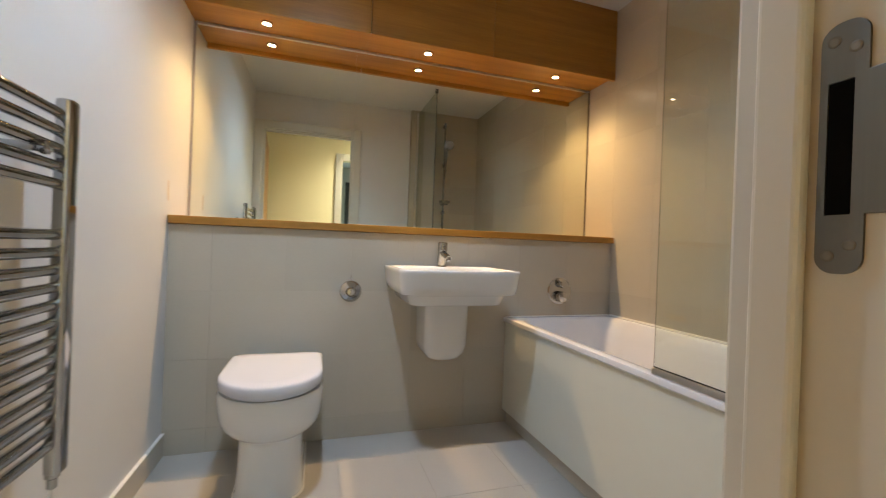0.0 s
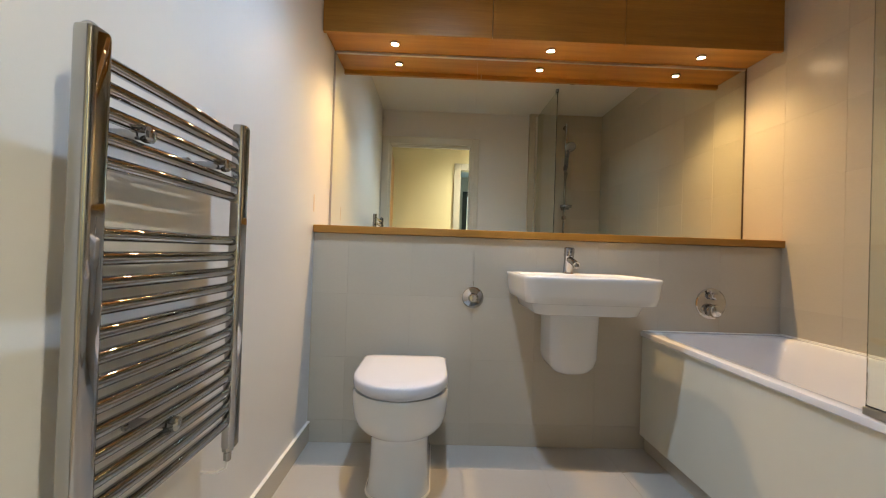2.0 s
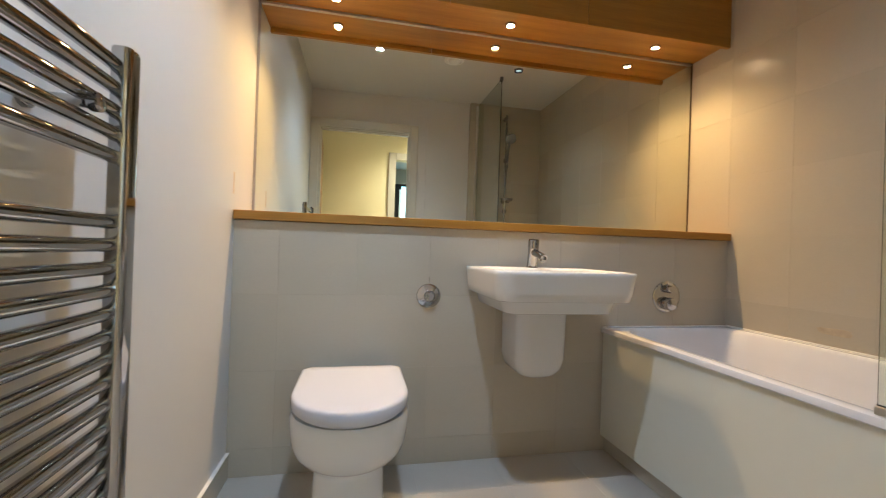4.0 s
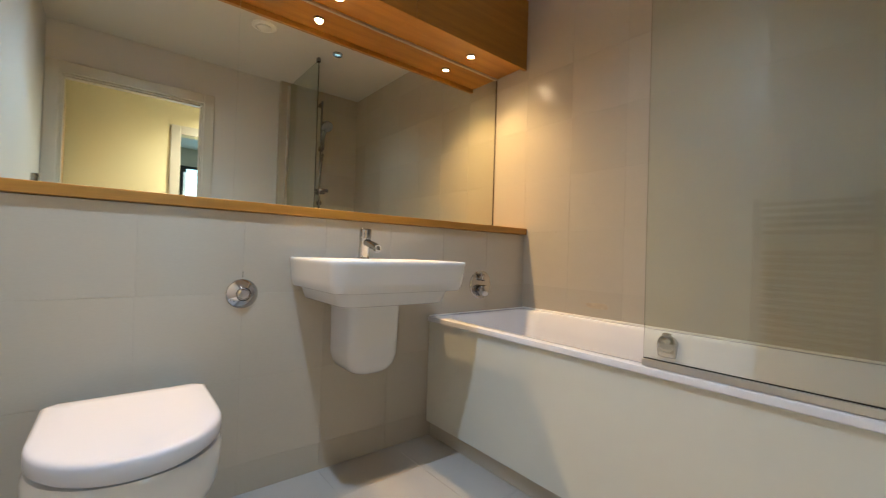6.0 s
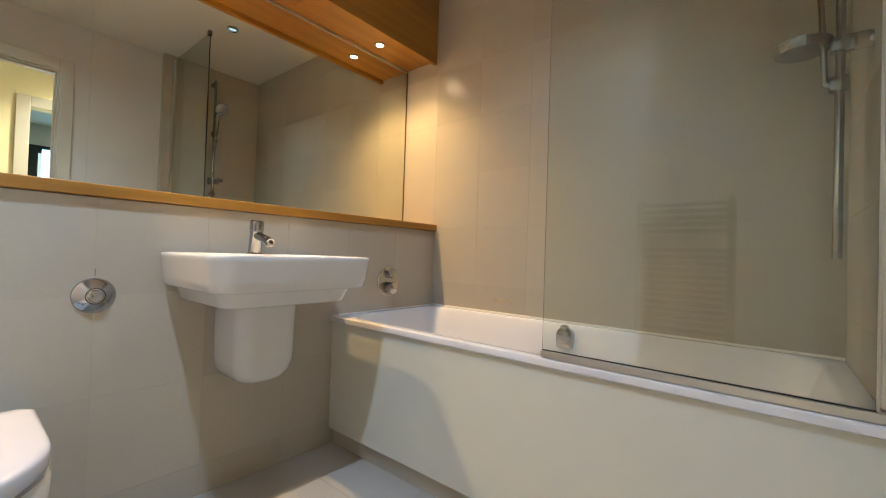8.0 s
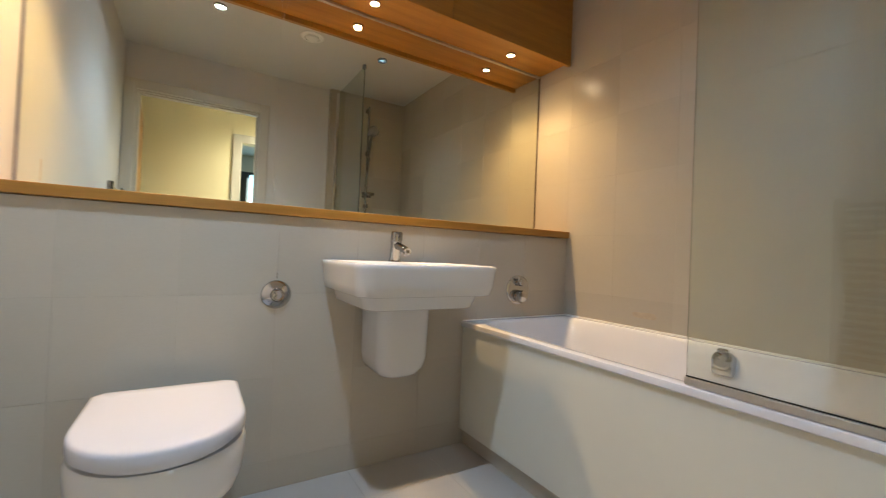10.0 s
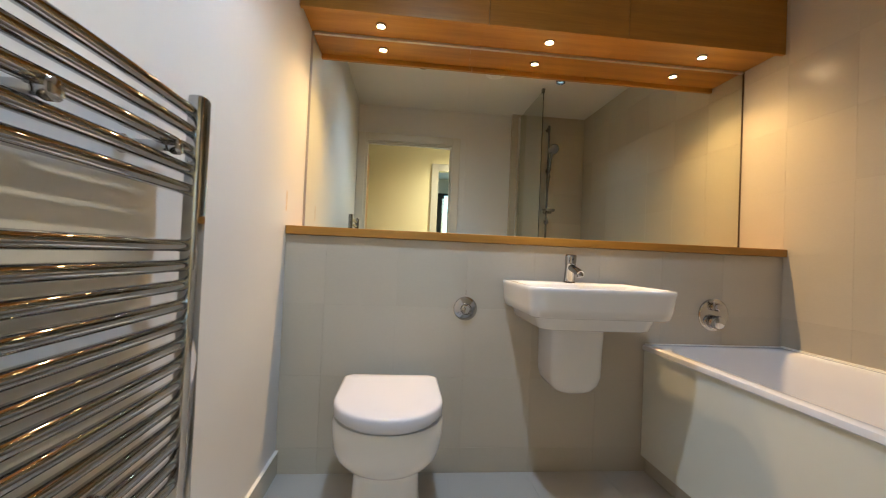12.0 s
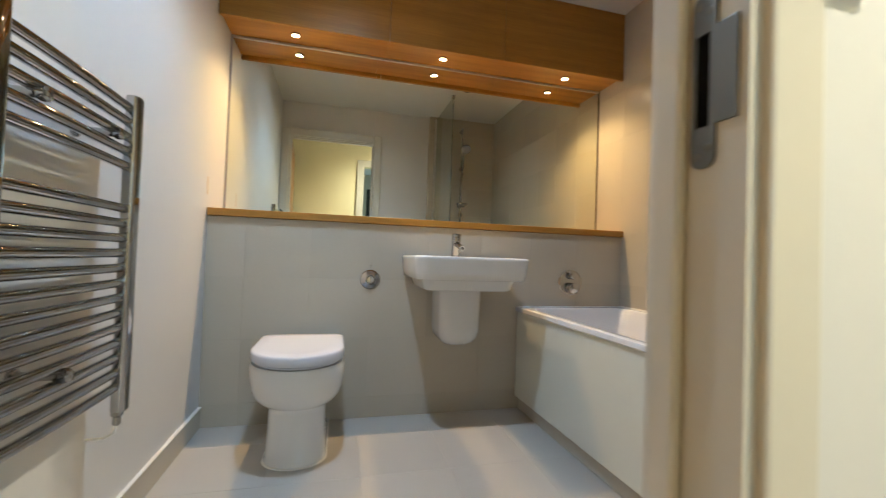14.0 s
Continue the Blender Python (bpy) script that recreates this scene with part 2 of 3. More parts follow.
structure("ceiling", box_bm(XL - 0.12, XR + 0.13, 0.305, 2.6, CEILING_Z, CEILING_Z + 0.1), CEILING_PAINT, "plain white painted ceiling", "ceiling")
wall_door = structure("wall_door", join(
    box_bm(XL - 0.12, JL - 0.03, HY0, YD, -0.1, CEILING_Z),
    box_bm(JR + 0.03, XR + 0.001, HY0, YD, -0.1, CEILING_Z),
    box_bm(JL - 0.03, JR + 0.03, HY0, YD, HEAD + 0.03, CEILING_Z)), PAINT, "white painted wall around the doorway", "wall")
wall_end = structure("wall_shower_end", box_bm(WE, XR + 0.001, YD, YEND - 0.001, -0.1, CEILING_Z), GROUT, "beige square tiled wall behind the shower", "wall")
structure("baseboard", box_bm(XL, XL + 0.010, YD + 0.02, YB, 0.0, 0.092, 0.0015), WALL_TILE, "beige tile skirting along the white wall", "baseboard")
structure("baseboard", box_bm(JR + 0.09, WE, YD, YD + 0.010, 0.0, 0.092, 0.0015), WALL_TILE, "beige tile skirting beside the doorway", "baseboard")

structure("trim_skirting_bead", box_bm(XL, XL + 0.0125, YD + 0.022, YB - 0.001, 0.0922, 0.0955, 0.001), SILICONE, "white sealant bead along the tile skirting", "sealant")

# ---- the hall and the room beyond ----
structure("hall_floor", box_bm(-1.7, 2.0, HY1 - 2.4, HY0 - 0.005, -0.12, -0.002), HALL_FLOOR, "plain carpeted hall floor", "floor")
structure("hall_ceiling", box_bm(-1.7, 2.0, HY1 - 2.4, HY0, CEILING_Z, CEILING_Z + 0.1), CEILING_PAINT, "plain white hall ceiling", "ceiling")
structure("wall_hall_near", join(box_bm(-1.7, XL - 0.12, HY0 - 0.0, HY0 + 0.12, -0.1, CEILING_Z), box_bm(XR + 0.13, 2.0, HY0, HY0 + 0.12, -0.1, CEILING_Z)), HALL_PAINT, "cream painted hall wall", "wall")
structure("wall_hall_skin", join(
    box_bm(XL - 0.12, JL - 0.03, HY0 - 0.004, HY0, -0.1, CEILING_Z),
    box_bm(JR + 0.03, XR + 0.13, HY0 - 0.004, HY0, -0.1, CEILING_Z),
    box_bm(JL - 0.03, JR + 0.03, HY0 - 0.004, HY0, HEAD + 0.03, CEILING_Z)), PAINT, "cream painted hall face of the door wall", "wall")
O2L, O2R, O2H = 0.308, 1.055, 1.95
structure("wall_hall_far", join(
    box_bm(-1.7, O2L, HY1 - 0.11, HY1, -0.1, CEILING_Z),
    box_bm(O2R, 2.0, HY1 - 0.11, HY1, -0.1, CEILING_Z),
    box_bm(O2L, O2R, HY1 - 0.11, HY1, O2H, CEILING_Z)), HALL_PAINT, "cream painted hall wall with a doorway", "wall")
structure("wall_hall_side", box_bm(-1.8, -1.7, HY1 - 2.5, HY0 + 0.12, -0.1, CEILING_Z), HALL_PAINT, "cream painted end wall of the hall", "wall")
structure("wall_hall_side", box_bm(2.0, 2.1, HY1 - 2.5, HY0 + 0.12, -0.1, CEILING_Z), HALL_PAINT, "cream painted end wall of the hall", "wall")
FAR = HY1 - 2.4
W0, W1, WH = 0.50, 1.75, 2.05
structure("wall_far_room", join(
    box_bm(-1.7, W0, FAR - 0.1, FAR, -0.1, CEILING_Z),
    box_bm(W1, 2.0, FAR - 0.1, FAR, -0.1, CEILING_Z),
    box_bm(W0, W1, FAR - 0.1, FAR, WH, CEILING_Z)), PAINT, "white wall of the room beyond the hall", "wall")
win = tagged(thing("window_1", "dark-framed glazed balcony door in the room beyond", "window"), kind="structure")
for x0, x1, z0, z1 in ((W0, W0 + 0.09, 0, WH), (W1 - 0.09, W1, 0, WH), (W0 + 0.09, W1 - 0.09, WH - 0.09, WH), (W0 + 0.09, W1 - 0.09, 0, 0.09)):
    part("window_frame", box_bm(x0, x1, FAR - 0.07, FAR - 0.01, z0, z1, 0.004), DARK_FRAME, win)
pane = part("pane", box_bm(W0 + 0.09, W1 - 0.09, FAR - 0.045, FAR - 0.035, 0.09, WH - 0.09), GLASS, win)
pane.visible_shadow = False
for x0, x1, z0, z1 in ((O2L - 0.085, O2L, 0, O2H + 0.085), (O2R, O2R + 0.085, 0, O2H + 0.085), (O2L, O2R, O2H, O2H + 0.085)):
    structure("trim_hall_doorway", box_bm(x0, x1, HY1 + 0.001, HY1 + 0.018, z0, z1, 0.004), GLOSS_PAINT, "cream painted architrave of the hall doorway", "architrave")

# ---- the bathroom doorway ----
door_frame = tagged(thing("door_frame_1", "white painted doorway lining with stop, architraves and strike plate", "door frame"), kind="structure")
part("lining", box_bm(JL - 0.03, JL - 0.012, HY0 - 0.006, YD + 0.002, 0, HEAD + 0.012), GLOSS_PAINT, door_frame)
part("lining", box_bm(JR + 0.012, JR + 0.03, HY0 - 0.006, YD + 0.002, 0, HEAD + 0.012), GLOSS_PAINT, door_frame)
part("lining", box_bm(JL - 0.03, JR + 0.03, HY0 - 0.006, YD + 0.002, HEAD + 0.012, HEAD + 0.03), GLOSS_PAINT, door_frame)
part("stop", box_bm(JL - 0.012, JL, 0.356, 0.388, 0, HEAD, 0.0045, 3), GLOSS_PAINT, door_frame)
part("stop", box_bm(JR, JR + 0.012, 0.356, 0.388, 0, HEAD, 0.0045, 3), GLOSS_PAINT, door_frame)
part("stop", box_bm(JL, JR, 0.356, 0.388, HEAD, HEAD + 0.012, 0.002), GLOSS_PAINT, door_frame)
for y0, y1, wide in ((YD + 0.002, YD + 0.020, 0.072), (HY0 - 0.015, HY0 - 0.002, 0.058)):
    part("architrave", box_bm(max(XL + 0.001, JL - 0.024 - wide), JL - 0.024, y0, y1, 0, HEAD + 0.024 + wide, 0.004), GLOSS_PAINT, door_frame)
    part("architrave", box_bm(JR + 0.024, JR + 0.024 + wide, y0, y1, 0, HEAD + 0.024 + wide, 0.004), GLOSS_PAINT, door_frame)
    part("architrave", box_bm(JL - 0.024, JR + 0.024, y0, y1, HEAD + 0.024, HEAD + 0.024 + wide, 0.004), GLOSS_PAINT, door_frame)


def strike_plate():
    """Rounded steel plate with a latch slot whose shade is a black sheet, a lip and four screws, on the lining face."""
    x = JR + 0.0115
    y0, y1, z0, z1 = 0.327, 0.3515, 0.893, 1.051
    slot = (0.3335, 0.3470, 0.930, 1.014)
    bm = bmesh.new()
    outer = [(p[0], p[1]) for p in round_rect(y0, y1, z0, z1, 0, 0.0105, 0.0105, 8)]
    n = len(outer)
    cy, cz = (slot[0] + slot[1]) / 2, (slot[2] + slot[3]) / 2
    inner = []
    for a, b in outer:
        inner.append((min(max(a, slot[0]), slot[1]), slot[2] if b < cz else slot[3]))
    lay = []
    for px, ring in ((x, outer), (x - 0.002, outer), (x - 0.002, inner), (x, inner)):
        lay.append([bm.verts.new((px, a, b)) for a, b in ring])
    for r0, r1 in zip(lay, lay[1:]):
        for i in range(n):
            f = [r0[i], r0[(i + 1) % n], r1[(i + 1) % n], r1[i]]
            bm.faces.new(f)
    bmesh.ops.remove_doubles(bm, verts=bm.verts, dist=1e-6)
    plate = part("strike_plate", bm, STEEL, door_frame, "worn brushed steel strike plate")
    # no hole in the lining: a thin black sheet gives the slot its shade
    part("latch_slot", box_bm(x - 0.0008, x - 0.0002, slot[0] - 0.001, slot[1] + 0.001, slot[2] - 0.001, slot[3] + 0.001), BLACK, plate, "flat black sheet painted as the shade in the latch slot")
    part("lip", box_bm(x - 0.002, x, HY0 + 0.002, y0 + 0.002, 0.930, 1.017, 0.0007), STEEL, plate)
    for sy, sz in ((0.3445, 1.040), (0.3335, 1.033), (0.3445, 0.904), (0.3335, 0.911)):
        m = pose(x - 0.002, sy, sz, 0, -90, 0)
        part("screw", join(lathe([(0.0036, -0.0002), (0.0036, 0.0004), (0.0024, 0.0008)], m, 14)), SCREW, plate)


strike_plate()

door = tagged(thing("door_1", "oak veneered bathroom door standing open into the hall", "door"), kind="structure")
leaf = part("leaf", box_bm(0, 0.040, -0.762, 0, 0.008, 1.965, 0.002), OAK_Z, door)
hd = part("handle", join(tube([(0.04, -0.70, 1.0), (0.085, -0.70, 1.0)], 0.010), tube([(0.085, -0.705, 1.0), (0.085, -0.59, 1.0)], 0.009)), STEEL, door, "brushed steel lever handle")
door.matrix_basis = pose(JL - 0.052, 0.300, 0, 0, 0, -3.5)

plate = tagged(thing("light_switch", "brushed steel light switch plate on the hall wall", "switch"))
part("plate", box_bm(0.410, 0.462, HY0 - 0.011, HY0 - 0.004, 1.046, 1.132, 0.002), ALUMINIUM, plate)
part("rocker", box_bm(0.426, 0.446, HY0 - 0.015, HY0 - 0.011, 1.070, 1.100, 0.002), ALUMINIUM, plate)

# ---- the ledge, the mirror and the wall cabinets ----
ledge = thing("ledge", "long oak ledge topping the tiled half wall", "shelf")
part("board", box_bm(XL + 0.002, XR - 0.002, YB - 0.014, YM, LEDGE - 0.034, LEDGE, 0.001), OAK_X, ledge)
part("nosing", box_bm(XL + 0.002, XR - 0.002, YB - 0.022, YB - 0.0145, LEDGE - 0.034, LEDGE - 0.0002, 0.0025), OAK_X, ledge)
for x0, x1 in ((XL + 0.012, 0.1933), (0.1937, XR - 0.010)):
    tagged(part("wall_mirror", box_bm(x0, x1, YM - 0.004, YM + 0.002, LEDGE + 0.001, SOFFIT_Z - 0.004), MIRROR), "large frameless mirror standing on the oak ledge", "mirror", "mirrors over the ledge")
for x0, x1 in ((XL + 0.001, XL + 0.011), (XR - 0.009, XR - 0.001)):
    structure("trim_mirror_edge", box_bm(x0, x1, YM - 0.005, YM + 0.006, LEDGE, SOFFIT_Z), BROWN_EDGE if x0 > 0 else GREY_EDGE, "thin edge strip beside the mirror", "trim")
structure("trim_mirror_top", box_bm(XL + 0.012, XR - 0.010, YM - 0.012, YM - 0.0045, SOFFIT_Z - 0.012, SOFFIT_Z - 0.001, 0.001), ALUMINIUM, "thin metal strip over the mirror", "trim")
CF, CD = 2.112, 0.019
joints = [XL + 0.003, 0.237, 0.87, XR - 0.003]
for a, b in zip(joints, joints[1:]):
    cab = thing("wall_cabinet", "oak veneered wall cabinet with a plain flush door", "cabinet", "cabinets over the mirror")
    part("body", box_bm(a, b, CF + CD + 0.002, YM - 0.001 + 0.008, SOFFIT_Z, CEILING_Z - 0.002, 0.001), OAK_X, cab)
    part("door", box_bm(a + 0.0012, b - 0.0012, CF, CF + CD, SOFFIT_Z - 0.023, CEILING_Z - 0.004, 0.0012), OAK_X, cab)


def downlight(x, y, z, bulb, rim, label, group, r):
    lamp = thing("recessed_downlight", label, "lamp", group)
    d = r * 0.40
    part("bezel", lathe([(r, 0.002), (r, -0.003), (r - 0.003, -d), (r * 0.78, -d), (r * 0.74, -d * 0.5), (r * 0.72, -0.001)], Matrix.Translation((x, y, z)), 32), rim, lamp, smooth=40)
    b = part("bulb", lathe([(r * 0.70, -0.0012), (r * 0.66, -0.0022), (r * 0.4, -0.0030), (0.001, -0.0034)], Matrix.Translation((x, y, z)), 24), bulb, lamp, "glowing bulb face", smooth=60)
    b.visible_shadow = False


for lx, ly in CABINET_LAMPS:
    downlight(lx, ly, SOFFIT_Z, WARM_BULB, CHROME, "small lit warm downlight under the oak cabinets", "lights under the cabinets", 0.024)
for (lx, ly), bulb, how in zip(CEILING_LAMPS, (COOL_BULB, DIM_BULB), ("lit cool white", "dimly glowing bluish")):
    downlight(lx, ly, CEILING_Z, bulb, CHROME, how + " downlight in the bathroom ceiling", "ceiling lights", 0.036)
downlight(0.92, -0.26, CEILING_Z, WARM_BULB, PLASTIC, "lit warm downlight in the hall ceiling", "hall lights", 0.040)

vent = thing("ceiling_vent", "round white plastic extractor valve on the ceiling", "vent")
part("ring", lathe([(0.075, 0), (0.075, -0.006), (0.062, -0.014), (0.052, -0.014), (0.050, -0.004)], Matrix.Translation((0.555, 1.26, CEILING_Z)), 36), PLASTIC, vent, smooth=40)
part("disc", lathe([(0.043, -0.006), (0.043, -0.016), (0.036, -0.021), (0.001, -0.022)], Matrix.Translation((0.555, 1.26, CEILING_Z)), 36), PLASTIC, vent, smooth=40)

# ---- the toilet ----
WX = -0.111
toilet = thing("toilet", "white glazed back-to-wall toilet with its lid closed", "toilet")
prof = [(0.0, 0.116, 1.657, 0.10), (0.006, 0.118, 1.652, 0.10), (0.016, 0.113, 1.660, 0.10), (0.10, 0.109, 1.666, 0.10), (0.190, 0.107, 1.670, 0.10), (0.208, 0.110, 1.666, 0.10),
        (0.220, 0.128, 1.648, 0.115), (0.236, 0.147, 1.628, 0.13), (0.260, 0.162, 1.606, 0.145), (0.292, 0.171, 1.586, 0.16), (0.335, 0.1755, 1.572, 0.17), (0.376, 0.176, 1.565, 0.175), (0.386, 0.172, 1.569, 0.175)]
part("pan", loft([d_ring(WX, w, YB - 0.001, yf, z, ns) for z, w, yf, ns in prof]), CERAMIC, toilet, smooth=45)
part("seat", loft([d_ring(WX, w, 1.982, yf, z, 0.19, rb=0.02) for z, w, yf in ((0.389, 0.160, 1.573), (0.391, 0.166, 1.566), (0.3965, 0.166, 1.566), (0.3985, 0.161, 1.573))]), SEAT_PLASTIC, toilet, smooth=45)
lid = [(0.4005, 0.169, 1.557), (0.402, 0.173, 1.552), (0.412, 0.174, 1.550), (0.429, 0.1735, 1.551), (0.4345, 0.172, 1.553), (0.4375, 0.168, 1.557), (0.4390, 0.162, 1.564), (0.4395, 0.120, 1.61)]
part("lid", loft([d_ring(WX, w, 1.985 - (0.1735 - w) * 0.8, yf, z, 0.19, rb=0.022) for z, w, yf in lid]), SEAT_PLASTIC, toilet, smooth=50)
for hx in (-0.075, 0.075):
    part("hinge", lathe([(0.014, 0), (0.014, 0.014), (0.011, 0.018)], pose(WX + hx, 2.012, 0.386), 18), CHROME, toilet, "chrome hinge cap", smooth=40)
part("sealant", loft([d_ring(WX, w, YB - 0.001, yf, z, 0.10) for z, w, yf in ((0.0003, 0.122, 1.645), (0.004, 0.1185, 1.650))]), SILICONE, toilet)

flush = thing("flush_button", "round chrome flush button on the tiled wall", "flush button")
part("rim", lathe([(0.050, 0), (0.050, 0.003), (0.048, 0.006), (0.023, 0.024), (0.020, 0.020)], pose(0.183, YB, 0.684, 90, 0, 0), 40), FITTING_CHROME, flush, smooth=35)
part("button", lathe([(0.0175, 0.016), (0.0175, 0.024), (0.015, 0.027), (0.001, 0.028)], pose(0.183, YB, 0.684, 90, 0, 0), 32), FITTING_CHROME, flush, smooth=35)

# ---- the basin ----
BX0, BX1, BY0, BY1, BZ = 0.337, 0.868, 1.692, YB - 0.001, 0.813
basin = thing("washbasin", "white ceramic wall-hung basin with a half pedestal", "sink")


def rim(inset, z, rf=0.060):
    return round_rect(BX0 + inset, BX1 - inset, BY0 + inset, BY1, z, rf, 0.006)


outer = [round_rect(BX0 + 0.068, BX1 - 0.068, BY0 + 0.078, BY1, 0.660, 0.05, 0.006), round_rect(BX0 + 0.060, BX1 - 0.060, BY0 + 0.068, BY1, 0.665, 0.055, 0.006),
         round_rect(BX0 + 0.046, BX1 - 0.046, BY0 + 0.052, BY1, 0.706, 0.06, 0.006), round_rect(BX0 + 0.040, BX1 - 0.040, BY0 + 0.048, BY1, 0.711, 0.06, 0.006),
         rim(0.019, 0.709), rim(0.014, 0.712), rim(0.008, 0.740), rim(0.002, 0.795), rim(0.0, 0.804), rim(0.002, 0.810), rim(0.006, BZ), rim(0.014, BZ)]
inner = [round_rect(BX0 + 0.020, BX1 - 0.020, BY0 + 0.020, BY1 - 0.115, BZ - 0.001, 0.05, 0.03), round_rect(BX0 + 0.026, BX1 - 0.026, BY0 + 0.026, BY1 - 0.121, BZ - 0.008, 0.05, 0.03),
         round_rect(BX0 + 0.050, BX1 - 0.050, BY0 + 0.050, BY1 - 0.14, 0.745, 0.06, 0.04), round_rect(BX0 + 0.085, BX1 - 0.085, BY0 + 0.09, BY1 - 0.17, 0.718, 0.06, 0.05), round_rect(BX0 + 0.2, BX1 - 0.2, BY0 + 0.14, BY1 - 0.2, 0.712, 0.02, 0.02)]
part("bowl", loft(outer + inner), CERAMIC, basin, smooth=50)
ped = []
for z, ins, fr in ((0.376, 0.078, 2.000), (0.378, 0.062, 1.970), (0.385, 0.042, 1.945), (0.398, 0.025, 1.927), (0.420, 0.011, 1.915), (0.455, 0.003, 1.908), (0.668, 0.0, 1.902)):
    ped.append(round_rect(0.502 + ins, 0.713 - ins, fr, YB - 0.001, z, 0.050 if ins < 0.05 else 0.022, 0.004))
part("half_pedestal", loft(ped), CERAMIC, basin, smooth=50)
part("waste", lathe([(0.022, 0.713), (0.022, 0.716), (0.018, 0.718), (0.001, 0.7185)], Matrix.Translation(((BX0 + BX1) / 2, 1.83, 0)), 24), CHROME, basin, "chrome waste plug", smooth=40)

tap = thing("basin_mixer_tap", "chrome single-lever mixer tap on the basin", "tap")
TX, TY = 0.602, 2.035
part("body", lathe([(0.025, 0), (0.025, 0.003), (0.0215, 0.006), (0.0205, 0.070), (0.0225, 0.078), (0.0225, 0.082)], pose(TX, TY, BZ, 6, 0, 0), 28), CHROME, tap, smooth=40)
part("spout", tube([(TX, TY - 0.005, BZ + 0.066), (TX, TY - 0.045, BZ + 0.058), (TX, TY - 0.090, BZ + 0.047), (TX, TY - 0.108, BZ + 0.040)], 0.0145, 20), CHROME, tap, smooth=40)
part("aerator", lathe([(0.0125, 0), (0.0125, 0.014), (0.010, 0.016)], pose(TX, TY - 0.101, BZ + 0.043, 160, 0, 0), 20), DARK_CHROME, tap, smooth=40)
lever = part("lever", lathe([(0.0228, 0), (0.0228, 0.020), (0.0222, 0.030), (0.019, 0.034), (0.001, 0.0355)], pose(TX, TY - 0.009, BZ + 0.083, 6, 0, 0), 28), CHROME, tap, smooth=40)
part("marker", lathe([(0.0035, 0), (0.0035, 0.0012), (0.001, 0.0016)], pose(TX, TY - 0.0325, BZ + 0.097, 96, 0, 0), 14), DARK_FRAME, lever)

# ---- the bath ----
TX0, TY0, TZ = 0.972, YEND + 0.001, 0.552
bath = thing("bathtub", "white acrylic bath with a cream side panel", "bathtub")
TR = XR - 0.001


def tub(i0, i1, j0, j1, z, r):
    return round_rect(TX0 + i0, TR - i1, TY0 + j0, YB - 0.001 - j1, z, r, r, 10)


part("tub", loft([tub(0.016, 0, 0, 0, 0.529, 0.003), tub(0.003, 0, 0, 0, 0.529, 0.004), tub(0.0, 0, 0, 0, 0.532, 0.005), tub(0.0, 0, 0, 0, 0.5455, 0.006), tub(0.0015, 0, 0, 0, 0.5500, 0.007), tub(0.006, 0.002, 0.002, 0.002, TZ, 0.010),
                  tub(0.042, 0.026, 0.045, 0.045, TZ, 0.12), tub(0.048, 0.032, 0.052, 0.051, 0.549, 0.12), tub(0.053, 0.038, 0.060, 0.058, 0.540, 0.12), tub(0.070, 0.060, 0.09, 0.085, 0.46, 0.12), tub(0.102, 0.090, 0.16, 0.115, 0.28, 0.13),
                  tub(0.120, 0.108, 0.21, 0.145, 0.20, 0.13), tub(0.150, 0.138, 0.26, 0.19, 0.160, 0.11), tub(0.200, 0.19, 0.36, 0.27, 0.150, 0.08)], cap_start=False), ACRYLIC, bath, smooth=40)
part("side_panel", box_bm(0.984, 1.002, TY0 - 0.0005, YB - 0.001, 0.070, 0.530, 0.001), PANEL, bath, "smooth cream side panel")
part("plinth", box_bm(1.006, 1.020, TY0 - 0.0005, YB - 0.001, 0.0, 0.070, 0.001), WALL_TILE, bath, "beige tile plinth under the panel")
part("sealant", join(box_bm(TX0 + 0.012, TR, YB - 0.007, YB - 0.0005, TZ - 0.002, TZ + 0.004, 0.001), box_bm(TR - 0.005, TR + 0.0005, TY0, YB - 0.006, TZ - 0.002, TZ + 0.008, 0.002)), SILICONE, bath, "white silicone bead")
fill = part("overflow_filler", join(lathe([(0.035, 0), (0.035, 0.028), (0.0335, 0.034), (0.029, 0.039), (0.018, 0.043), (0.001, 0.044)], pose(TR - 0.046, 1.296, 0.505, 0, -80, 0), 36), loft([round_rect(TR - 0.046 - d, TR - 0.040, 1.261 + g, 1.331 - g, z, 0.010, 0.010, 5) for z, d, g in ((0.455, 0.026, 0.004), (0.460, 0.032, 0.001), (0.480, 0.036, 0.0), (0.502, 0.036, 0.0))])), FITTING_CHROME, bath, "chrome overflow filler", smooth=40)
part("knob", lathe([(0.014, 0), (0.014, 0.003), (0.018, 0.004), (0.018, 0.010), (0.013, 0.014), (0.001, 0.015)], pose(TR - 0.070, 1.296, 0.538), 24), FITTING_CHROME, fill, smooth=40)

